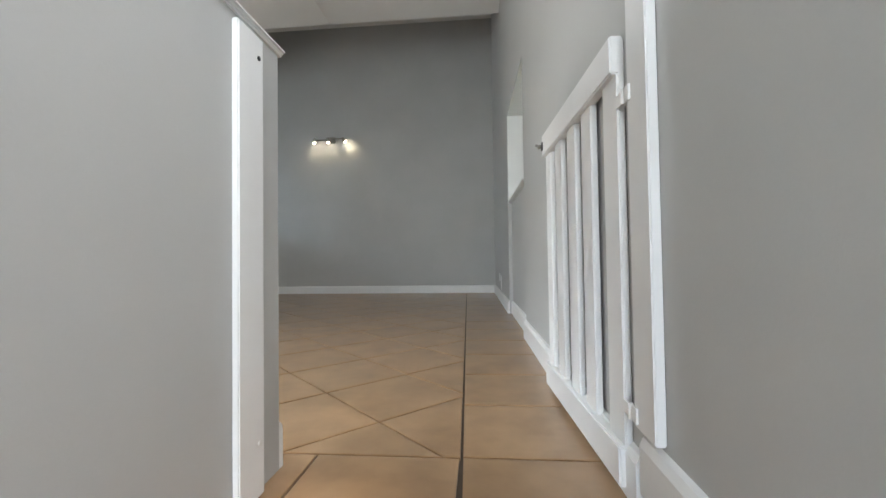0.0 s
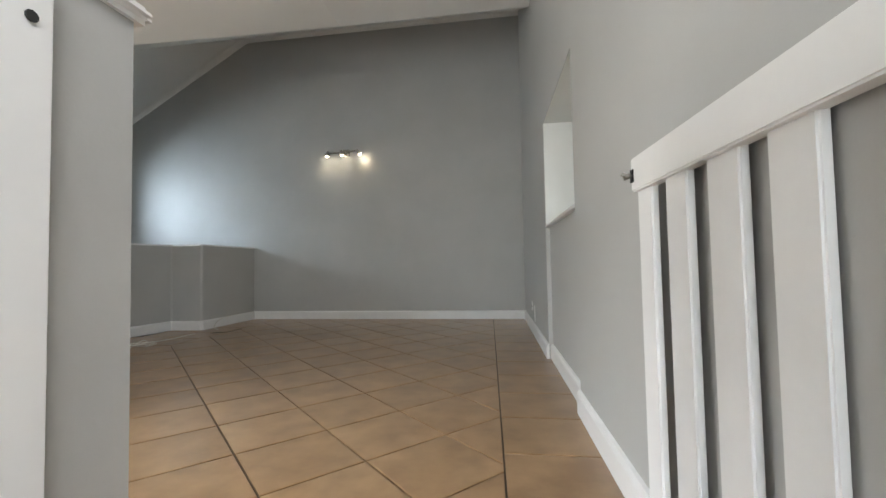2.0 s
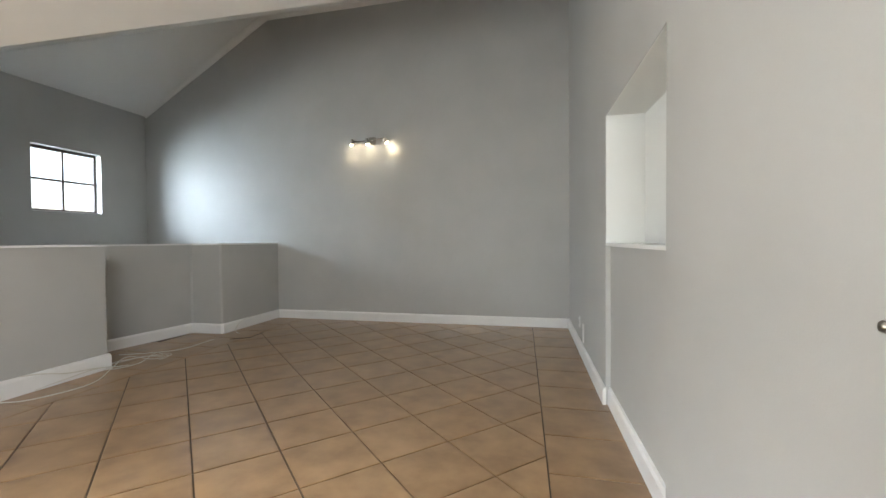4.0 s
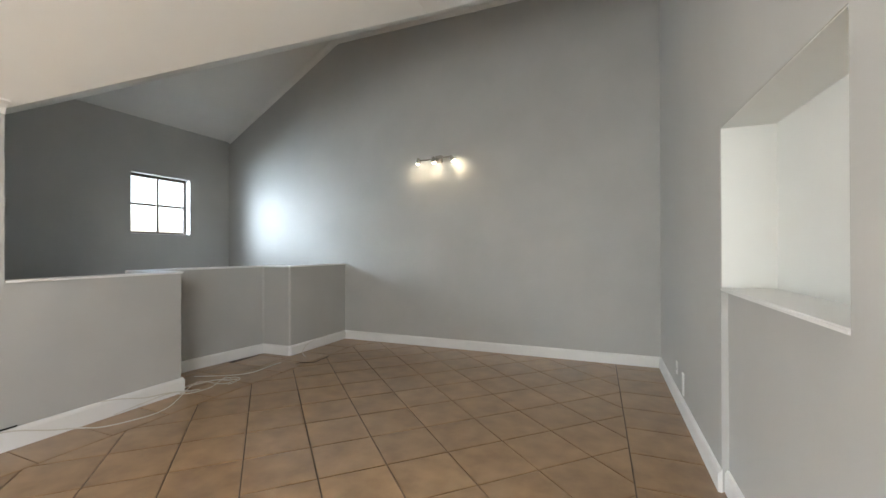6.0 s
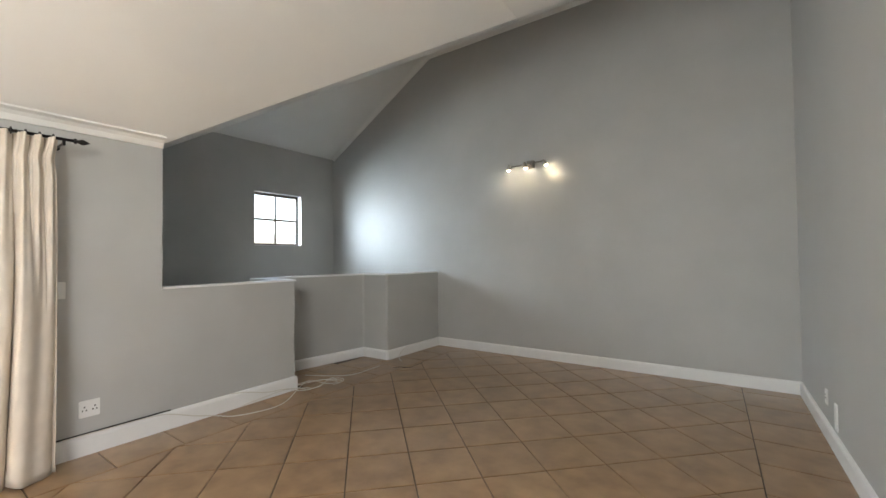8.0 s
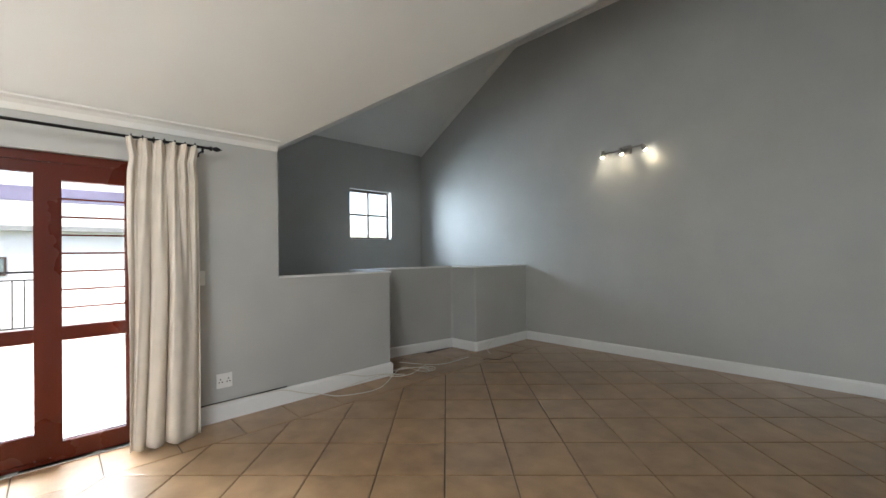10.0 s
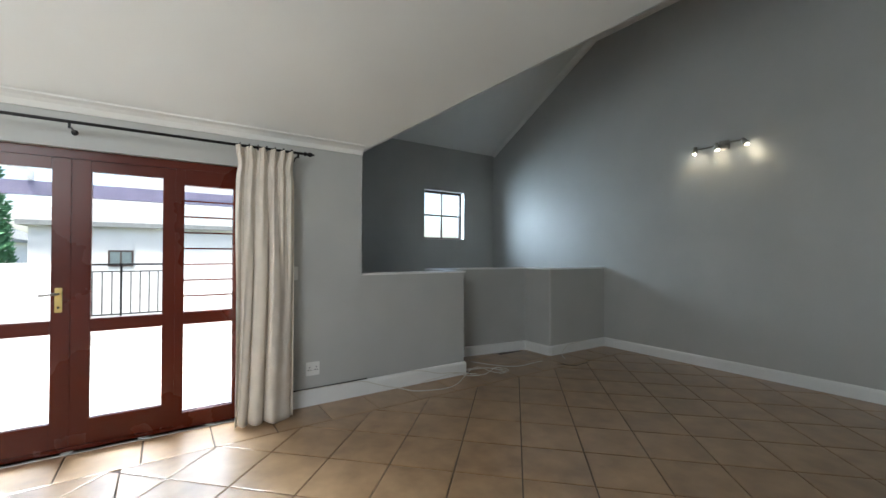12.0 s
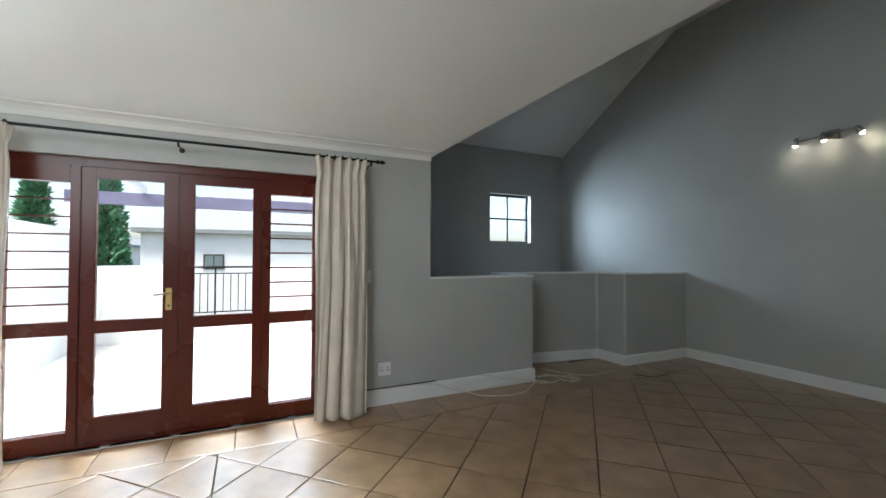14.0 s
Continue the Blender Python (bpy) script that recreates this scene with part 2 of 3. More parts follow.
structure("wall_void_return", bm, WALL, "grey painted wall closing the stair void", "wall")

# low wall between the stairs and the room
bm = bmesh.new()
add_box(bm, -0.31, YB, -2.0, -0.197, 1.335, 1.160)
structure("wall_half_stairs", bm, WALL, "grey half-height wall beside the stairs", "half wall")
bm = bmesh.new()
add_box(bm, -0.33, YB, 1.160, -0.180, 1.357, 1.186)
structure("trim_stairs_coping", bevelled(bm, 0.011, 3), WHITE, "white coping on the stair half wall", "coping")

# zigzag half wall along the void
ZP = 1.165
PF = [(XL - 0.006, YR), (XL - 0.006, 4.50), (-4.46, 4.62), (-4.43, 5.02), (-4.284, 5.958), (-4.266, 5.977), (-3.842, 5.987), (-3.828, 6.003), (-3.80, YF)]
PB = [(-3.95, YF), (-3.96, 6.12), (-4.40, 6.11), (-4.60, 5.03), (-4.62, 4.52), (-4.56, 4.45), (-3.93, 4.36), (-3.93, YR)]
bm = bmesh.new()
add_prism(bm, PF + PB, -2.8, ZP)
structure("wall_half_void", bm, WALL, "grey zigzag half wall around the stair void", "half wall")
bm = bmesh.new()
PF2 = [(XL + 0.012, YR), (XL + 0.012, 4.512), (-4.44, 4.635), (-4.418, 5.02), (-4.272, 5.944), (-4.256, 5.965), (-3.834, 5.975), (-3.816, 5.998), (-3.788, YF)]
PB2 = [(-3.965, YF), (-3.975, 6.135), (-4.41, 6.125), (-4.615, 5.03), (-4.635, 4.50), (-4.57, 4.435), (-3.945, 4.345), (-3.945, YR)]
add_prism(bm, PF2 + PB2, ZP, ZP + 0.018)
structure("trim_void_coping", bm, WHITE, "thin white coping on the zigzag half wall", "coping")

# ---- ceiling ----
XC = XL + (ZT - ZE) / SL
YC = YR + (ZT - ZE) / SL
XG = -3.94
bm = bmesh.new()
polys = [
    [(XL - 0.22, YB, z_m(XL - 0.22)), (XC, YB, ZT), (XC, YC, ZT), (XL, YR, ZE), (XL - 0.22, YR, z_m(XL - 0.22))],
    [(XC, YB, ZT), (1.0, YB, ZT), (1.0, YC, ZT), (XC, YC, ZT)],
    [(XW - 0.1, YR, ZE), (XL, YR, ZE), (XC, YC, ZT), (1.0, YC, ZT), (1.0, YF, z_s(YF)), (XG, YF, z_s(YF)), (XW - 0.1, 4.76, z_s(4.76))],
    [(XW - 0.1, 4.76, z_s(4.76)), (XG, YF, z_s(YF)), (XW - 0.1, YF, z_s(4.76))],
]
for p in polys:
    lo = [bm.verts.new(v) for v in p]
    hi = [bm.verts.new((v[0], v[1], v[2] + 0.12)) for v in p]
    bm.faces.new(lo[::-1])
    bm.faces.new(hi)
    for i in range(len(p)):
        j = (i + 1) % len(p)
        bm.faces.new((lo[i], lo[j], hi[j], hi[i]))
structure("ceiling", bm, CEIL, "off-white pitched plaster ceiling with sharp creases", "ceiling")


def cornice(name, path, up=(0, 0, 1), size=0.085, label="white plaster cove cornice"):
    bm = bmesh.new()
    s = size
    add_sweep(bm, path, [(0, 0), (0, -s), (0.012, -s), (0.35 * s, -0.55 * s), (0.62 * s, -0.3 * s), (s, -0.012), (s, 0)], up)
    return structure(name, bm, CEIL, label, "cornice")


cornice("trim_cornice_west", [(XL, YB, ZE + 0.045), (XL, YR - 0.002, ZE + 0.045)])
cornice("trim_cornice_gable", [(XW, YF, 3.40), (XG, YF, z_s(YF) - 0.005), (XR, YF, z_s(YF) - 0.005)], size=0.08)

# ---- floor ----
bm = bmesh.new()
add_box(bm, -4.02, 1.08, -0.2, 0.95, YF, -0.010)
add_box(bm, -4.02, YB, -0.2, -0.25, 1.08, -0.010)
add_box(bm, -4.6, 4.3, -0.2, -4.02, 6.2, -0.010)
FLOOR = structure("floor", bm, GROUT, "tan ceramic tile floor laid diagonally with dark grout", "floor")
bm = bmesh.new()
add_box(bm, XW - 0.2, YR - 0.2, -2.95, -3.6, YF, -2.8)
structure("floor_void", bm, STEP, "floor at the bottom of the stair void", "floor")
for i in range(8):
    y1 = 1.08 - 0.25 * i
    bm = bmesh.new()
    add_box(bm, -0.197, y1 - 0.275, -0.175 * (i + 1) - 0.2, 0.735, y1, -0.175 * (i + 1))
    structure("stair_step", bm, STEP, "tiled stair step below the landing", "step")

# ---- skirting ----
SKIRT = [(0, 0), (0.022, 0), (0.022, 0.105), (0.013, 0.124), (0, 0.128)]


def skirting(name, path, skew=False, tall=1.0):
    bm = bmesh.new()
    add_sweep(bm, path, [(s, u * tall) for s, u in SKIRT])
    return structure(name, bm, WHITE, "white painted skirting board", "skirting", skew=skew)


skirting("baseboard_north", [(XL, YF, 0), (XR, YF, 0)])
skirting("baseboard_east", [(XR, YF - 0.02, 0), (XR, N1 - 0.01, 0)], True)
skirting("baseboard_east_recess", [(XR + 0.035, N1, 0), (XR + 0.035, N0, 0)], True)
skirting("baseboard_east_near", [(XR, N0, 0), (XR, 1.20, 0)], True)
skirting("baseboard_void", [(x, y, 0) for x, y in PF[2:]])
skirting("baseboard_west", [(XL, 2.25, 0), (XL, 4.50, 0), (-4.40, 4.61, 0)], tall=1.15)
skirting("baseboard_half_stairs", [(-0.197, 1.335, 0), (-0.31, 1.335, 0), (-0.31, YB, 0)])


# ---- patio doors ----
FX0, FX1 = -3.925, -3.855
SY = 1.11


def frame_member(name, y0, y1, z0, z1, parent, x0=FX0, x1=FX1, label=""):
    return box_part(name, (x0, y0, z0, x1, y1, z1), MAHOGANY, parent, label, 0.004)


def glass_pane(y0, y1, z0, z1, parent, name="pane"):
    o = box_part(name, (-3.893, y0, z0, -3.887, y1, z1), GLASS, parent, "clear glass pane")
    o.visible_shadow = False
    return o


frame_thing = tagged(thing("patio_door_frame", (FX0, SY, 0), "dark red mahogany patio door frame with barred sidelights", "door frame"), kind="")
frame_member("jamb", D0, 0.10, 0, DH, frame_thing)
frame_member("jamb", 2.12, D1, 0, DH, frame_thing)
frame_member("mullion", 0.445, 0.505, 0, 2.035, frame_thing)
frame_member("mullion", 1.715, 1.775, 0, 2.035, frame_thing)
frame_member("head", 0.10, 2.12, 2.035, DH, frame_thing)
frame_member("threshold", 0.505, 1.715, 0.0, 0.028, frame_thing)
for a, b in ((0.10, 0.445), (1.775, 2.12)):
    frame_member("top_rail", a, b, 1.915, 2.035, frame_thing)
    frame_member("mid_rail", a, b, 0.815, 0.912, frame_thing)
    frame_member("bottom_rail", a, b, 0.0, 0.125, frame_thing)
    glass_pane(a, b, 0.912, 1.915, frame_thing)
    glass_pane(a, b, 0.125, 0.815, frame_thing)
    for k in range(7):
        z = 0.912 + 0.1255 * (k + 1)
        box_part("burglar_bar", (-3.878, a, z - 0.006, -3.868, b, z + 0.006), MAHOGANY, frame_thing, "thin dark red horizontal burglar bar")


def door_leaf(y0, y1, g0, g1, label):
    d = thing("patio_door", (FX0, (y0 + y1) / 2, 0.03), label, "door", "pair of patio doors")
    x0, x1 = FX0 + 0.012, FX1 - 0.010
    box_part("stile", (x0, y0, 0.027, x1, g0, 2.036), MAHOGANY, d, "", 0.005)
    box_part("stile", (x0, g1, 0.027, x1, y1, 2.036), MAHOGANY, d, "", 0.005)
    box_part("top_rail", (x0, g0, 1.957, x1, g1, 2.036), MAHOGANY, d, "", 0.004)
    box_part("mid_rail", (x0, g0, 0.815, x1, g1, 0.908), MAHOGANY, d, "", 0.004)
    box_part("bottom_rail", (x0, g0, 0.027, x1, g1, 0.203), MAHOGANY, d, "", 0.004)
    glass_pane(g0, g1, 0.908, 1.957, d)
    glass_pane(g0, g1, 0.203, 0.815, d)
    return d


left_leaf = door_leaf(0.504, 1.110, 0.594, 1.006, "closed mahogany glazed patio door with brass lever handle")
right_leaf = door_leaf(1.1105, 1.716, 1.216, 1.635, "closed mahogany glazed patio door without a handle")
box_part("meeting_strip", (FX0 - 0.004, 1.085, 0.03, FX0 + 0.0115, 1.135, 2.03), MAHOGANY, left_leaf, "", 0.003)
plate = box_part("handle_plate", (-3.866, 1.028, 0.965, -3.858, 1.068, 1.135), BRASS, left_leaf, "brass handle plate", 0.003)
bm = bmesh.new()
add_tube(bm, [(-3.86, 1.048, 1.095), (-3.815, 1.048, 1.095), (-3.812, 1.02, 1.095), (-3.812, 0.955, 1.088)], 0.008, 10)
part("lever", bm, STEEL, plate, "steel lever handle", True)
bm = bmesh.new()
add_lathe(bm, [(0.008, 0), (0.008, 0.003)], pose(-3.858, 1.048, 1.0, 0, 90, 0))
part("keyhole", bm, DARK, plate)

# ---- curtains ----
def curtain(name, y0, y1, label, seed):
    c = thing(name, (-3.62, (y0 + y1) / 2, 0), label, "curtain", "pair of curtains")
    rnd = random.Random(seed)
    n, rows = 220, 60
    ph = [rnd.uniform(0, 6.28) for _ in range(8)]
    bm = bmesh.new()
    grid = []
    ztop, zbot = 2.226, 0.012
    pleats = 6
    for r in range(rows + 1):
        v = (r / rows) ** 1.35
        z = ztop + (zbot - ztop) * v
        row = []
        cinch = math.exp(-((v - 0.062) / 0.030) ** 2)       # where the pleats are sewn together
        head = max(0.0, 1 - v / 0.062)
        loose = min(1.0, max(0.0, (v - 0.07) / 0.5))
        loose = loose * loose * (3 - 2 * loose)
        for i in range(n + 1):
            u = i / n
            tight = 2 * math.pi * (pleats * u + 0.22 * math.sin(5 * u + ph[0]))
            fall = 2 * math.pi * (3.3 * u + 0.30 * math.sin(6.5 * u + ph[1] + 1.4 * v) + 0.10 * math.sin(15 * u + ph[2] + 1.6 * v) + 0.25 * v)
            ridge_top = 2 * abs(math.sin(tight / 2)) ** 0.8 - 1
            ridge_low = 2 * abs(math.sin(fall / 2)) ** 0.62 - 1
            big = 0.75 + 0.35 * math.sin(6.3 * u + ph[3])
            depth = (1 - loose) * ridge_top * (0.026 + 0.016 * head - 0.006 * cinch) + loose * ridge_low * 0.070 * big
            depth += 0.010 * head * math.sin(3 * tight + ph[4]) + 0.010 * (1 - loose) * (1 - head) * math.sin(2 * tight + ph[5] + 6 * v)
            depth += loose * (0.012 * math.sin(11 * u + ph[6] + 2.2 * v) + 0.005 * math.sin(2 * fall + ph[0] + 5 * v))
            sway = 0.012 * math.sin(2.6 * v + ph[7] + 3 * u) * loose
            spread = 1 - 0.05 * cinch + 0.05 * head + 0.10 * v
            yy = (y0 + y1) / 2 + (u - 0.5) * (y1 - y0) * spread * 0.95 + sway + 0.012 * loose * math.sin(fall + ph[2])
            hem = 0.010 * math.sin(fall + ph[6]) * (v > 0.97)
            row.append(bm.verts.new((-3.625 + depth, yy, max(0.004, z + hem + 0.006 * head * ridge_top))))
        grid.append(row)
    for a, b in zip(grid, grid[1:]):
        for i in range(n):
            bm.faces.new((a[i], a[i + 1], b[i + 1], b[i]))
    o = part("drape", bm, CLOTH, c, "", True)
    so = o.modifiers.new("cloth", "SOLIDIFY")
    so.thickness = 0.003
    for k in range(7):
        yk = y0 + (y1 - y0) * (k + 0.5) / 7
        bm = bmesh.new()
        pts = [(-3.61 + 0.021 * math.cos(t * math.pi / 7), yk, 2.232 + 0.021 * math.sin(t * math.pi / 7)) for t in range(15)]
        add_sweep(bm, pts, [(0.003, 0.003), (-0.003, 0.003), (-0.003, -0.003), (0.003, -0.003)], (0, 1, 0))
        part("curtain_ring", bm, IRON, c, "black curtain ring")
    return c


curtain("curtain", 2.10, 2.56, "cream gathered full-length curtain beside the patio doors", 3)
curtain("curtain", -0.16, 0.22, "cream gathered full-length curtain drawn open", 8)

rod = thing("curtain_rod", (-3.61, 1.1, 2.232), "thin black iron curtain rod with pointed finials", "curtain rod")
bm = bmesh.new()
add_tube(bm, [(-3.61, -0.42, 2.232), (-3.61, 2.64, 2.232)], 0.011, 12)
part("rod", bm, IRON, rod, "", True)
for y, s in ((2.63, -90), (-0.41, 90)):
    bm = bmesh.new()
    add_lathe(bm, [(0.011, 0), (0.019, 0.004), (0.019, 0.014), (0.010, 0.02), (0.016, 0.035), (0.021, 0.05), (0.012, 0.07), (0.002, 0.09)],
              pose(-3.61, y, 2.232, s, 0, 0), 12)
    part("finial", bm, IRON, rod, "", True)
for y in (1.13, 2.58, -0.36):
    bm = bmesh.new()
    add_tube(bm, [(XL, y, 2.205), (-3.62, y, 2.205), (-3.61, y, 2.22)], 0.007, 8)
    add_lathe(bm, [(0.02, 0), (0.02, 0.006)], pose(XL, y, 2.205, 0, 90, 0), 12)
    add_box(bm, -3.622, y - 0.007, 2.19, -3.598, y + 0.007, 2.222)
    part("bracket", bm, IRON, rod)

# ---- stair gate ----
# the leaf leans open against the wall: hinge end at GY, free end further in
GA = Vector((0.692, 1.262, 0))
GB = Vector((0.652, 2.088, 0))
gdir = (GB - GA).normalized()
glen = (GB - GA).length
gm = Matrix.Translation(GA) @ Matrix.Rotation(math.atan2(gdir.y, gdir.x), 4, "Z")
gate = thing("stair_gate", GA, "white painted wooden stair gate standing open against the wall", "gate")


def gate_piece(name, s0, s1, d0, d1, z0, z1, label=""):
    """Along the leaf s, across it d (d grows towards the passage)."""
    bm = bmesh.new()
    add_box(bm, s0, d0, z0, s1, d1, z1, gm)
    bevelled(bm, 0.004)
    return part(name, bm, WHITE, gate, label)


gate_piece("top_rail", 0.0, glen, -0.034, 0.0, 1.026, 1.122)
gate_piece("bottom_rail", 0.0, glen, -0.036, 0.0, 0.020, 0.118)
SL_POS = ((0.0, 0.103), (0.203, 0.301), (0.369, 0.472), (0.552, 0.652), (0.733, glen - 0.002))
for a, b in SL_POS:
    gate_piece("slat", a, b, -0.036, -0.016, 0.022, 1.116)
bm = bmesh.new()
add_box(bm, glen - 0.022, 0.0, 1.052, glen - 0.004, 0.004, 1.088, gm)
latch = part("latch_plate", bm, IRON, gate, "small dark steel latch")
bm = bmesh.new()
add_tube(bm, [tuple(gm @ Vector((glen - 0.020, 0.011, 1.070))), tuple(gm @ Vector((glen + 0.012, 0.011, 1.070)))], 0.0075, 10)
add_tube(bm, [tuple(gm @ Vector((glen - 0.010, 0.011, 1.070))), tuple(gm @ Vector((glen - 0.010, 0.030, 1.078)))], 0.006, 10)
part("latch_bolt", bm, STEEL, latch, "", True)
for z in (0.95, 0.22):
    hinge = box_part("hinge", (0.705, 1.183, z - 0.018, 0.7107, 1.212, z + 0.018), WHITE, gate, "white painted hinge", 0.001)
    bm = bmesh.new()
    add_tube(bm, [(0.707, 1.219, z - 0.018), (0.707, 1.219, z + 0.018)], 0.0065, 10)
    part("knuckle", bm, WHITE, hinge)
    box_part("leaf", (0.704, 1.224, z - 0.015, 0.708, 1.2615, z + 0.015), WHITE, hinge)

# posts fixed to the walls on both sides of the passage
bm = bmesh.new()
add_box(bm, 0.711, 1.097, 0.19, 0.734, 1.207, 1.45)
tagged(part("gate_post", bevelled(bm, 0.003), WHITE), "white painted hinge post board fixed to the wall", "post")
bm = bmesh.new()
add_box(bm, -0.197, 1.118, 0.0, -0.179, 1.226, 1.142)
latch_post = tagged(part("latch_post", bevelled(bm, 0.003), WHITE), "white painted latch post board on the half wall", "post")
for z in (1.085, 0.13):
    bm = bmesh.new()
    add_lathe(bm, [(0.006, 0), (0.006, 0.003)], pose(-0.1795, 1.203, z, 0, 90, 0), 10)
    part("screw_hole", bm, DARK if z > 1 else PLASTIC, latch_post, "screw hole")
skirting("baseboard_stairs", [(0.735, 1.19, 0.05), (0.735, 0.60, 0.05)])

# ---- ledge of the recess ----
bm = bmesh.new()
add_box(bm, XR - 0.005, N0 - 0.005, NZ0 - 0.02, XR + 0.268, N1 - 0.002, NZ0)
structure("trim_recess_sill", bevelled(bm, 0.006), WHITE, "white painted ledge in the wall recess", "sill", skew=True)

# ---- small window over the void ----
win = thing("window_1", (XW - 0.13, 5.97, WZ0), "small square four-pane window with dark timber frame", "window")
win["kind"] = "structure"
wx0, wx1 = XW - 0.15, XW - 0.10
for n_, c_ in (("frame_side", (W0, W0 + 0.035, WZ0, WZ1)), ("frame_side", (W1 - 0.035, W1, WZ0, WZ1)),
               ("frame_rail", (W0 + 0.035, W1 - 0.035, WZ0, WZ0 + 0.04)), ("frame_rail", (W0 + 0.035, W1 - 0.035, WZ1 - 0.04, WZ1))):
    box_part(n_, (wx0, c_[0], c_[2], wx1, c_[1], c_[3]), BROWNWOOD, win, "", 0.003)
zc, yc = (WZ0 + WZ1) / 2, (W0 + W1) / 2
box_part("glazing_bar", (wx0 + 0.008, yc - 0.014, WZ0 + 0.04, wx1 - 0.008, yc + 0.014, WZ1 - 0.04), BROWNWOOD, win)
box_part("glazing_bar", (wx0 + 0.009, W0 + 0.035, zc - 0.014, wx1 - 0.009, W1 - 0.035, zc + 0.014), BROWNWOOD, win)
for ya, yb_ in ((W0 + 0.035, yc - 0.009), (yc + 0.009, W1 - 0.035)):
    for za, zb in ((WZ0 + 0.04, zc - 0.009), (zc + 0.009, WZ1 - 0.04)):
        o = box_part("pane", (wx0 + 0.022, ya, za, wx0 + 0.027, yb_, zb), GLASS, win)
        o.visible_shadow = False
bm = bmesh.new()
for c_ in ((W0 - 0.001, W0 + 0.002, WZ0, WZ1), (W1 - 0.002, W1 + 0.001, WZ0, WZ1)):
    add_box(bm, XW - 0.10, c_[0], c_[2], XW - 0.002, c_[1], c_[3])
add_box(bm, XW - 0.10, W0, WZ0 - 0.001, XW + 0.006, W1, WZ0 + 0.012)
part("window_sill", bm, WHITE, win, "white painted sill and reveal")

# ---- wall lamp ----
LX, LY, LZ = -2.17, YF, 2.682
lamp = thing("wall_spotlight", (LX, LY, LZ), "brushed steel wall lamp with three lit spot heads", "wall lamp")
bm = bmesh.new()
add_box(bm, LX - 0.055, LY - 0.035, LZ - 0.055, LX + 0.055, LY - 0.001, LZ + 0.055)
part("base_plate", bevelled(bm, 0.008), STEEL, lamp)
bm = bmesh.new()
add_tube(bm, [(LX, LY - 0.03, LZ), (LX, LY - 0.085, LZ)], 0.010, 10)
add_tube(bm, [(LX - 0.295, LY - 0.085, LZ - 0.01), (LX - 0.12, LY - 0.105, LZ - 0.012), (LX + 0.10, LY - 0.075, LZ + 0.012), (LX + 0.24, LY - 0.085, LZ + 0.01)], 0.009, 10)
part("arm", bm, STEEL, lamp, "", True)


def spot_head(x, tilt, turn):
    m = pose(x, LY - 0.115, LZ - 0.02, tilt, turn, 0)
    bm = bmesh.new()
    add_lathe(bm, [(0.010, 0.045), (0.018, 0.04), (0.024, 0.01), (0.036, -0.035), (0.034, -0.037), (0.022, 0.0)], m, 16)
    h = part("spot_head", bm, STEEL, lamp, "brushed steel spot head", True)
    bm = bmesh.new()
    add_lathe(bm, [(0.006, -0.005), (0.021, -0.026), (0.022, -0.042), (0.016, -0.052), (0.004, -0.057)], m, 16)
    part("bulb", bm, BULB, h, "glowing halogen bulb", True)
    d = bpy.data.lights.new("spot_light", "SPOT")
    d.energy, d.color, d.spot_size, d.spot_blend, d.shadow_soft_size = 0.55, (1.0, 0.86, 0.58), radians(100), 0.7, 0.02
    o = new("spot_light", d)
    o.matrix_world = m @ pose(0, 0, -0.075)


spot_head(LX - 0.285, 10, 12)
spot_head(LX - 0.045, 12, -4)
spot_head(LX + 0.235, 20, -30)


# ---- sockets and switches ----
def socket(m, w, h, pins, label, name="wall_socket", cat="socket"):
    s = new(name)
    s.matrix_world = m
    tagged(s, label, cat)
    bpy.context.view_layer.update()

    def piece(n, c, mat, bev=0.0):
        bm = bmesh.new()
        add_box(bm, *c)
        if bev:
            bevelled(bm, bev)
        o = part(n, bm, mat)
        o.parent = s
        return o
    piece("plate", (-w / 2, -0.010, -h / 2, w / 2, 0.0, h / 2), PLASTIC, 0.004)
    for px in pins:
        for dx, dz in ((0, 0.014), (-0.011, -0.010), (0.011, -0.010)):
            piece("pin_hole", (px + dx - 0.004, -0.0112, dz - 0.005, px + dx + 0.004, -0.0100, dz + 0.005), DARK)
    return s


socket(pose(XL, 2.772, 0.330, 0, 0, 90), 0.122, 0.122, (-0.03, 0.03), "white square double wall socket above the skirting")
socket(pose(x_east(6.02), 6.02, 0.31, 0, 0, -90), 0.075, 0.115, (0.0,), "white wall socket on the grey wall")
socket(pose(x_east(5.72), 5.72, 0.25, 0, 0, -90), 0.075, 0.19, (), "white cable outlet plate above the skirting", "cable_outlet", "outlet")
sw = socket(pose(XL, 2.60, 1.20, 0, 0, 90), 0.07, 0.12, (), "white light switch beside the curtain", "light_switch", "switch")
bm = bmesh.new()
add_box(bm, -0.012, -0.016, -0.02, 0.012, -0.0095, 0.02)
o = part("rocker", bm, PLASTIC)
o.parent = sw


# ---- cables on the floor ----
def cable(points, r, label, mat=CABLE):
    cu = bpy.data.curves.new("cable", "CURVE")
    cu.dimensions = "3D"
    sp = cu.splines.new("NURBS")
    sp.points.add(len(points) - 1)
    for p, q in zip(sp.points, points):
        p.co = (*q, 1)
    sp.order_u, sp.use_endpoint_u = 4, True
    cu.bevel_depth, cu.bevel_resolution, cu.resolution_u = r, 2, 6
    tmp = bpy.data.objects.new("tmp", cu)
    me = bpy.data.meshes.new_from_object(tmp)
    bpy.data.objects.remove(tmp)
    me.materials.append(mat)
    for p in me.polygons:
        p.use_smooth = True
    return tagged(new("cable", me), label, "cable", "loose cables by the half wall")


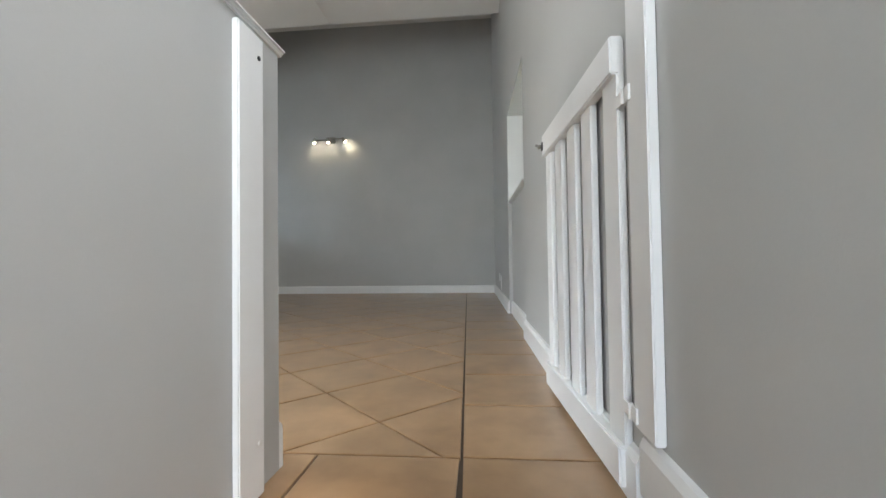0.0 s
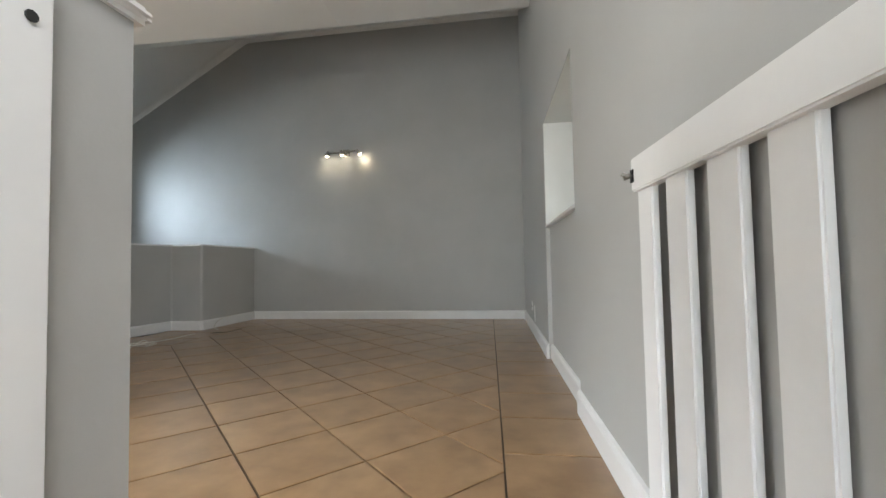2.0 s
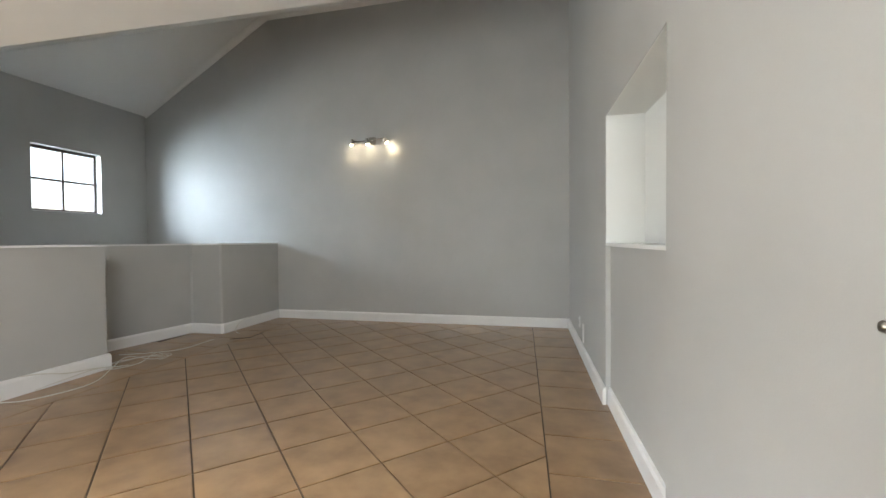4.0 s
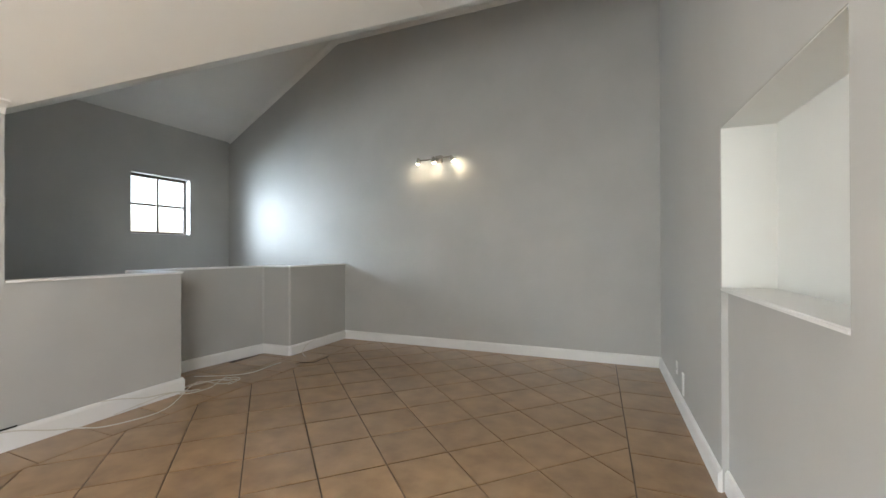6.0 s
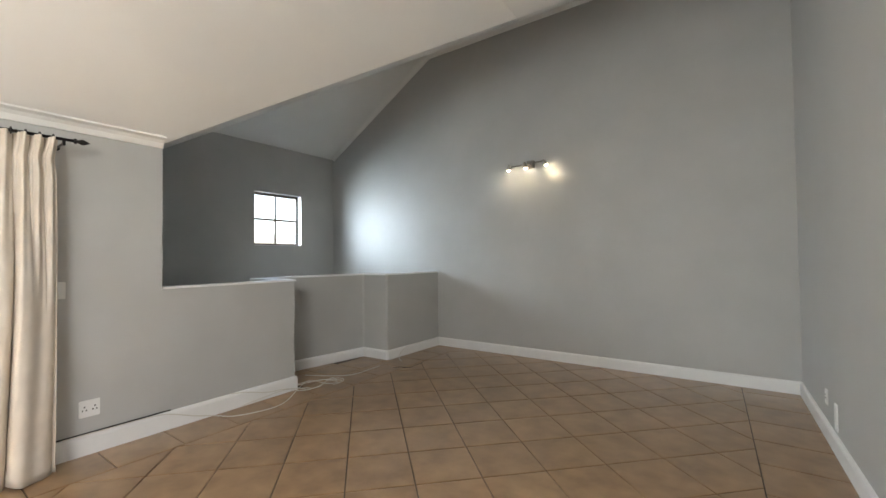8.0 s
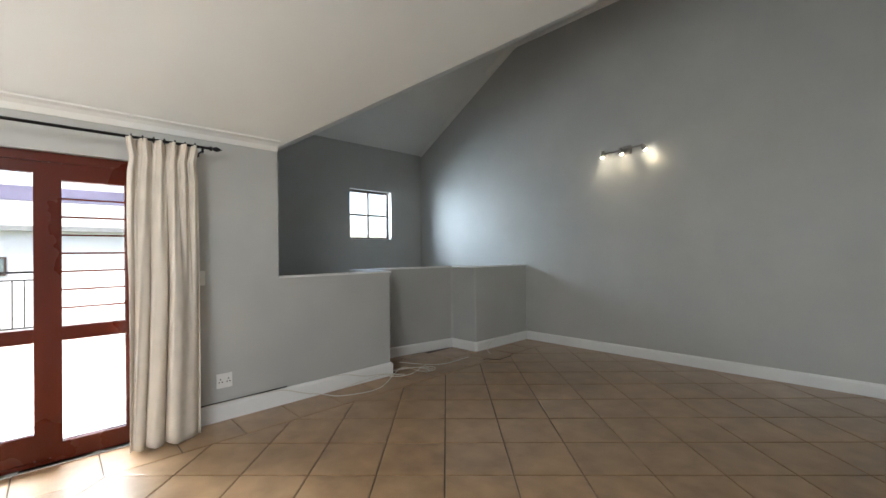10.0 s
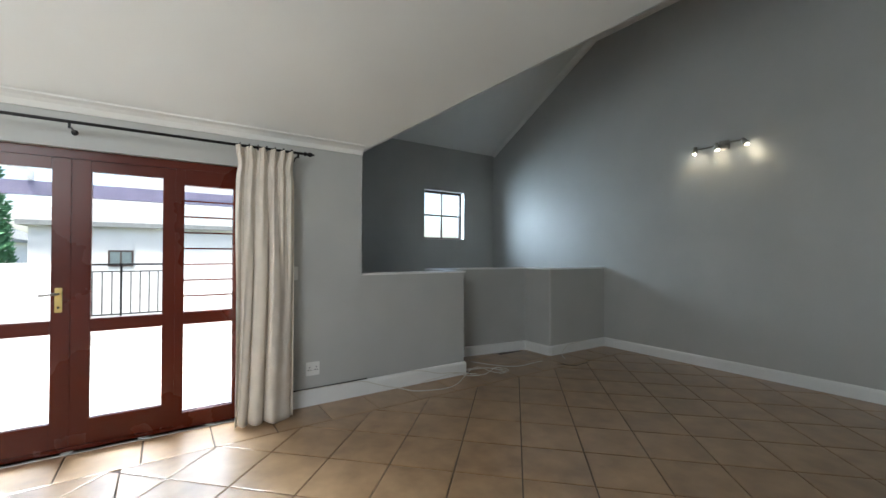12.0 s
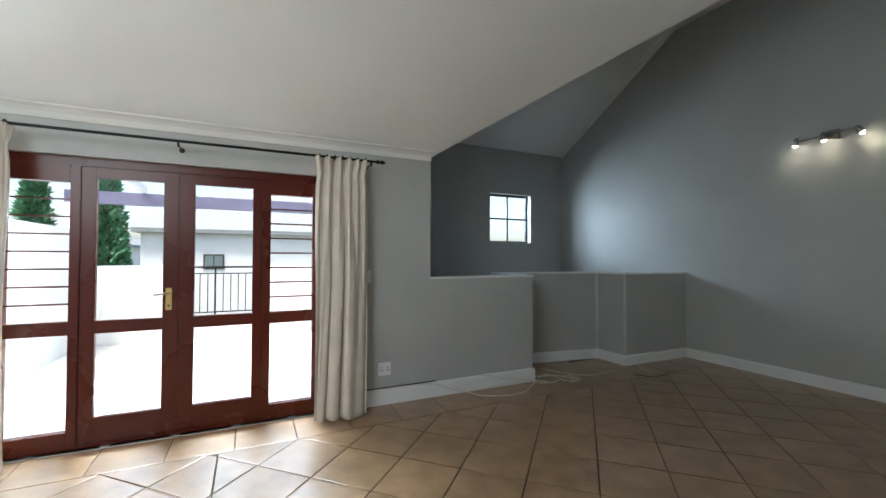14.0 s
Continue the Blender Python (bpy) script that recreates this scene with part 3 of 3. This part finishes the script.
rc = 0.0045
cable([(-3.772, 2.62, 0.152), (-3.772, 3.05, 0.152), (-3.770, 3.22, 0.148), (-3.770, 3.32, 0.12), (-3.768, 3.50, 0.04), (-3.755, 3.64, 0.012),
       (-3.62, 3.69, rc), (-3.56, 3.79, rc), (-3.51, 3.92, rc), (-3.475, 4.08, rc), (-3.55, 4.25, rc), (-3.70, 4.42, rc), (-3.80, 4.56, rc), (-3.90, 4.68, rc)],
      rc, "pale grey cable looping off the skirting across the tiles")
cable([(-3.772, 3.80, 0.153), (-3.770, 3.95, 0.135), (-3.768, 4.09, 0.078), (-3.768, 4.22, 0.060), (-3.766, 4.36, 0.052), (-3.74, 4.50, 0.02), (-3.70, 4.62, rc)],
      0.0045, "grey cable trailing down the skirting")
cable([(-3.768, 3.90, 0.010), (-3.768, 4.0, 0.022), (-3.768, 4.16, 0.028), (-3.766, 4.31, 0.048), (-3.755, 4.45, 0.035), (-3.72, 4.56, rc)],
      0.004, "thin grey cable lying against the skirting foot")
# dark line along the skirting top, modelled as a thin tube
cable([(-3.788, 2.5, 0.153), (-3.788, 2.8, 0.156), (-3.788, 3.05, 0.153), (-3.788, 3.3, 0.155)], 0.006, "thin dark line along the top of the skirting", IRON)
coil = []
for i in range(40):
    a = i * 0.47
    ra, rb = 0.17 + 0.05 * math.sin(i * 0.9), 0.24 + 0.08 * math.sin(i * 0.53 + 1)
    coil.append((-3.74 + ra * math.cos(a), 4.74 + rb * math.sin(a + 0.3), 0.004 + 0.004 * (i % 4) + (0.09 if i in (11, 12, 27) else 0)))
cable(coil, 0.0032, "tangled pale grey cable coil on the floor")
cable([(-4.15, 4.89, rc), (-3.97, 4.98, rc), (-3.80, 5.06, rc), (-3.68, 5.20, rc), (-3.66, 5.36, rc), (-3.69, 5.52, rc), (-3.68, 5.68, rc)],
      0.004, "thin pale cable running from the tangle")
cable([(-3.60, 6.02, rc), (-3.70, 6.08, rc), (-3.765, 6.14, 0.02), (-3.775, 6.22, 0.08), (-3.782, 6.32, 0.125), (-3.785, 6.5, 0.133), (-3.785, 6.72, 0.133)],
      0.004, "thin pale cable climbing onto the far skirting")
cable([(-3.48, 5.72, rc), (-3.42, 5.80, rc), (-3.34, 5.79, rc), (-3.29, 5.88, rc), (-3.33, 5.98, rc), (-3.30, 6.08, rc), (-3.345, 6.17, rc)], 0.003, "short thin dark cable on the tiles", IRON)

# ---- balcony and outdoors ----
bm = bmesh.new()
add_box(bm, -8.25, -0.95, -0.2, -4.02, 3.03, -0.030)
BALC = structure("floor_balcony", bm, PLASTER_OUT, "pale sunlit tiled balcony floor", "balcony")
bm = bmesh.new()
add_box(bm, -8.25, -0.95, -0.03, -8.10, 0.47, 1.225)
structure("wall_parapet", bm, PLASTER_OUT, "white plastered balcony parapet", "parapet")
bm = bmesh.new()
add_box(bm, -8.25, 0.47, -0.03, -8.10, 1.80, 0.28)
structure("wall_parapet_low", bm, PLASTER_OUT, "low white balcony kerb below the railing", "parapet")
bm = bmesh.new()
add_box(bm, -8.25, 1.80, -0.03, -8.10, 3.03, 1.215)
structure("wall_parapet_end", bm, PLASTER_OUT, "white plastered balcony parapet beside the railing", "parapet")
bm = bmesh.new()
add_box(bm, -8.10, -0.95, -0.03, -4.15, -0.74, 1.78)
structure("wall_balcony_side", bm, PLASTER_OUT, "white plastered side wall of the balcony", "wall")
bm = bmesh.new()
add_box(bm, -4.9, YR - 0.75, -3.0, -4.02, YR - 0.2, 3.2)
structure("wall_outer", bm, PLASTER_OUT, "white plastered outer wall", "wall")
rail = thing("balcony_railing", (-8.17, 2.2, 0.28), "black steel balcony railing with upright bars", "railing")
for z, h in ((1.195, 0.03), (1.085, 0.018), (0.42, 0.018)):
    box_part("rail", (-8.185, 0.47, z - h / 2, -8.155, 1.80, z + h / 2), IRON, rail)
k = 0
y = 0.616
bar_me = None
while y < 1.77:
    if bar_me is None:
        o = box_part("bar", (-8.176, y - 0.007, 0.42, -8.164, y + 0.007, 1.085), IRON, rail)
        bar_me, y_first = o.data, y
    else:
        o = new("bar", bar_me)
        o.parent = rail
        o.matrix_parent_inverse = rail.matrix_world.inverted()
        o.location = (0, y - y_first, 0)
    y += 0.1172
for y in (0.5, 1.08, 1.78):
    box_part("post", (-8.185, y - 0.014, 0.28, -8.155, y + 0.014, 1.19), IRON, rail)

perg = thing("pergola", (-8.1, 1.0, 1.2), "purple-grey painted pergola beams on white posts", "pergola")
box_part("beam", (-8.22, -0.95, 2.20, -8.12, 3.03, 2.40), BEAM, perg, "", 0.004)
for y in (-0.85, 2.95):
    box_part("post", (-8.24, y - 0.08, -0.03, -8.10, y + 0.08, 2.20), PLASTER_OUT, perg, "white post")
for y in (0.05, 2.7):
    box_part("rafter", (-8.2, y - 0.03, 2.41, -4.03, y + 0.03, 2.53), PLASTER_OUT, perg, "white rafter")

bm = bmesh.new()
add_box(bm, -900, -900, -3.3, -8.0 + 900, 900, -3.2)
structure("ground", bm, GROUND, "distant ground below the balcony", "ground")


def house(at, wx, wy, eave, ridge, label, windows):
    h = thing("house", at, label, "house")
    x, y, z = at
    box_part("wall", (x - wx, y, z, x, y + wy, eave), PLASTER_OUT, h)
    bm = bmesh.new()
    o_ = 0.22
    ym = y + wy / 2
    a = [(x + o_, y - o_, eave - 0.1), (x + o_, y + wy + o_, eave - 0.1), (x - wx - o_, y + wy + o_, eave - 0.1), (x - wx - o_, y - o_, eave - 0.1)]
    lo = [bm.verts.new(p) for p in a]
    hi = [bm.verts.new((p[0], p[1], p[2] + 0.14)) for p in a]
    r0 = bm.verts.new((x - wx / 2, y + wx * 0.42, ridge))
    r1 = bm.verts.new((x - wx / 2, y + wy - wx * 0.42, ridge))
    bm.faces.new(lo)
    for i in range(4):
        bm.faces.new((lo[i], lo[(i + 1) % 4], hi[(i + 1) % 4], hi[i]))
    bm.faces.new((hi[0], hi[1], r1, r0))
    bm.faces.new((hi[2], hi[3], r0, r1))
    bm.faces.new((hi[1], hi[2], r1))
    bm.faces.new((hi[3], hi[0], r0))
    part("roof", bm, ROOF, h, "grey tiled hipped roof")
    for wy0, wz0, ww, wh in windows:
        w = box_part("window", (x - 0.02, wy0, wz0, x + 0.03, wy0 + ww, wz0 + wh), BROWNWOOD, h, "dark framed window")
        box_part("pane", (x + 0.03, wy0 + 0.05, wz0 + 0.05, x + 0.036, wy0 + ww / 2 - 0.02, wz0 + wh - 0.05), DGLASS, w)
        box_part("pane", (x + 0.03, wy0 + ww / 2 + 0.02, wz0 + 0.05, x + 0.036, wy0 + ww - 0.05, wz0 + wh - 0.05), DGLASS, w)
    return h


house((-16.0, -1.55, -3.2), 6.0, 9.0, 2.25, 4.2, "white neighbouring house with a grey tiled roof", [(0.2, 0.95, 0.62, 0.5), (4.2, 0.7, 0.8, 0.8)])
house((-24.0, -9.0, -3.2), 7.0, 5.2, 1.9, 3.6, "white house behind the conifer with a grey roof", [(-7.5, 0.5, 0.9, 0.8)])


def conifer(at, height, radius, seed, label):
    t = thing("tree", at, label, "tree")
    rnd = random.Random(seed)
    bm = bmesh.new()
    add_lathe(bm, [(0.16, 0), (0.11, height * 0.4), (0.03, height * 0.96)], Matrix.Translation(at), 9)
    for i in range(26):
        f = 0.12 + 0.8 * i / 26
        a = i * 2.4
        r = radius * (1 - f) ** 0.6 * 0.8
        p = Vector(at) + Vector((0, 0, height * f))
        add_tube(bm, [tuple(p), tuple(p + Vector((r * math.cos(a), r * math.sin(a), 0.25 * r + 0.1)))], 0.018, 5)
    part("trunk", bm, BARK, t)
    verts, faces = [], []
    for i in range(15000):
        f = rnd.random() ** 1.15
        a = rnd.uniform(0, 6.283)
        lump = 0.78 + 0.22 * math.sin(5 * a + 9 * f) * math.sin(23 * f + 2 * a)
        rmax = radius * min(1.0, (1 - f) * 1.6 + 0.05) * lump
        r = rmax * rnd.uniform(0.45, 1.05)
        c = Vector((at[0] + r * math.cos(a), at[1] + r * math.sin(a), at[2] + height * (0.06 + 0.94 * f)))
        s = rnd.uniform(0.04, 0.10)
        d1 = Vector((math.cos(a) + rnd.uniform(-0.6, 0.6), math.sin(a) + rnd.uniform(-0.6, 0.6), rnd.uniform(0.1, 1.2))).normalized() * s * 1.6
        d2 = d1.cross(Vector((rnd.uniform(-1, 1), rnd.uniform(-1, 1), rnd.uniform(-1, 1)))).normalized() * s * 0.5
        k0 = len(verts)
        verts += [c - d2, c + d2, c + d1]
        faces.append((k0, k0 + 1, k0 + 2))
    me = bpy.data.meshes.new("crown")
    me.from_pydata([tuple(v) for v in verts], [], faces)
    me.materials.append(LEAF)
    o = new("crown", me)
    o.parent = t
    o.matrix_parent_inverse = t.matrix_world.inverted()
    o["kind"] = "stuff"
    return t


conifer((-12.2, -1.45, -3.2), 7.2, 0.80, 5, "tall green conifer behind the balcony parapet")
conifer((-12.6, -2.9, -3.2), 7.4, 0.7, 7, "tall dark conifer beside the white wall")
conifer((-22.0, 6.6, -3.2), 5.0, 1.3, 9, "green bushy tree beyond the neighbouring house")

# ---- floor tiles, each a piece of its own ----
OX, OY = -0.6237, 2.8782
MU, NU = Vector((0.3069, 0.0)), Vector((-0.0029, 0.3009))    # half diagonals of the slanted tiles
BW = -3.372                     # inner line of the straight border by the doors
BK, BC = 0.0285, 0.346          # inner line of the border by the right-hand wall: x + BK * y = BC
BS = 1.43                       # border line at the top of the stairs
G = 0.0042


def clip_poly(poly, nx, ny, c):
    """Keeps the side nx*x + ny*y <= c."""
    out = []
    for i, p in enumerate(poly):
        q = poly[(i + 1) % len(poly)]
        dp, dq = nx * p[0] + ny * p[1] - c, nx * q[0] + ny * q[1] - c
        if dp <= 0:
            out.append(p)
        if dp * dq < 0:
            f = dp / (dp - dq)
            out.append((p[0] + f * (q[0] - p[0]), p[1] + f * (q[1] - p[1])))
    return out


def poly_area(p):
    return 0.5 * abs(sum(p[i][0] * p[(i + 1) % len(p)][1] - p[(i + 1) % len(p)][0] * p[i][1] for i in range(len(p))))


def tile_mesh(poly):
    """A flat tile with a softened, slightly pillowed edge, centred on its middle."""
    cx, cy = sum(p[0] for p in poly) / len(poly), sum(p[1] for p in poly) / len(poly)
    k = len(poly)
    verts = []
    for ins, z in ((0.0, -0.010), (0.0, -0.0016), (0.006, -0.0003), (0.020, 0.0)):
        for x, y in poly:
            dx, dy = cx - x, cy - y
            L = max(0.03, math.hypot(dx, dy))
            verts.append((x + dx / L * min(ins * 1.4, 0.4 * L) - cx, y + dy / L * min(ins * 1.4, 0.4 * L) - cy, z))
    faces = [[3 * k + i for i in range(k)]]
    for r in range(3):
        for i in range(k):
            j = (i + 1) % k
            faces.append((r * k + i, r * k + j, (r + 1) * k + j, (r + 1) * k + i))
    me = bpy.data.meshes.new("tile")
    me.from_pydata(verts, [], faces)
    return me, (cx, cy)


tile_cache = {}


def lay(poly, mat, parent, dz=0.0):
    if len(poly) < 3 or poly_area(poly) < 0.002:
        return
    cx, cy = sum(p[0] for p in poly) / len(poly), sum(p[1] for p in poly) / len(poly)
    key = (mat.name, tuple((round(p[0] - cx, 3), round(p[1] - cy, 3)) for p in poly))
    if key not in tile_cache:
        me, _ = tile_mesh(poly)
        me.materials.append(mat)
        tile_cache[key] = me
    o = new("tile", tile_cache[key])
    o.parent = parent
    o.location = (cx, cy, dz)


def border(x0, x1, y0, y1, mat=TILE):
    lay([(x0 + G, y0 + G), (x1 - G, y0 + G), (x1 - G, y1 - G), (x0 + G, y1 - G)], mat, FLOOR)


GS = 1 - 1.414 * G / 0.30
for i in range(-30, 31):
    for j in range(-30, 31):
        c = Vector((OX, OY)) + MU * (i + j + 1) + NU * (i - j)
        p = [tuple(c + d * GS) for d in (-MU, -NU, MU, NU)]
        p = clip_poly(p, 1, BK, BC - G)
        p = clip_poly(p, -1, 0, -BW - G) if p else p
        p = clip_poly(p, 0, 1, YF) if p else p
        if not p:
            continue
        q = clip_poly(p, 0, -1, -(BS + G))
        if len(q) >= 3:
            lay(q, TILE, FLOOR)
        q = clip_poly(clip_poly(p, 0, 1, BS - G), 1, 0, -0.325)
        q = clip_poly(q, 0, -1, 0.9) if q else q
        if len(q) >= 3:
            lay(q, TILE, FLOOR)
y = 2.285 - 3 * 0.4255
while y < YF:
    ya, yb_ = max(y, 1.085), min(y + 0.4255, YF)
    lay([(BC - BK * ya + G, ya + G), (x_east(ya) + 0.03, ya + G), (x_east(yb_) + 0.03, yb_ - G), (BC - BK * yb_ + G, yb_ - G)], TILE, FLOOR)
    y += 0.4255
for x0, x1 in ((-0.124, 0.302), (-0.30, -0.124)):
    border(x0, x1, 1.085, BS)
y = 1.105 - 5 * 0.4272
while y < YF:
    border(XL, BW, max(y, YB), min(y + 0.4272, YF))
    if D0 - 0.3 < y < D1:                       # cut pieces under the doors
        border(-4.0, XL, max(y, D0), min(y + 0.4272, D1))
    y += 0.4272
for x0, x1 in ((-4.24, XL),):
    for y in (4.62, 5.04, 5.46):
        border(x0, x1, y, y + 0.42)
border(-4.30, XL, 5.88, 5.985)
border(-4.45, -4.24, 4.62, 5.04)
border(-4.45, -4.24, 5.04, 5.46)
for i in range(10):
    for j in range(9):
        x0, y0 = -4.03 - 0.41 * (i + 1), -0.74 + 0.41 * j
        lay([(x0 + 0.005, y0 + 0.005), (x0 + 0.405, y0 + 0.005), (x0 + 0.405, y0 + 0.405), (x0 + 0.005, y0 + 0.405)], DECK, BALC, -0.020)
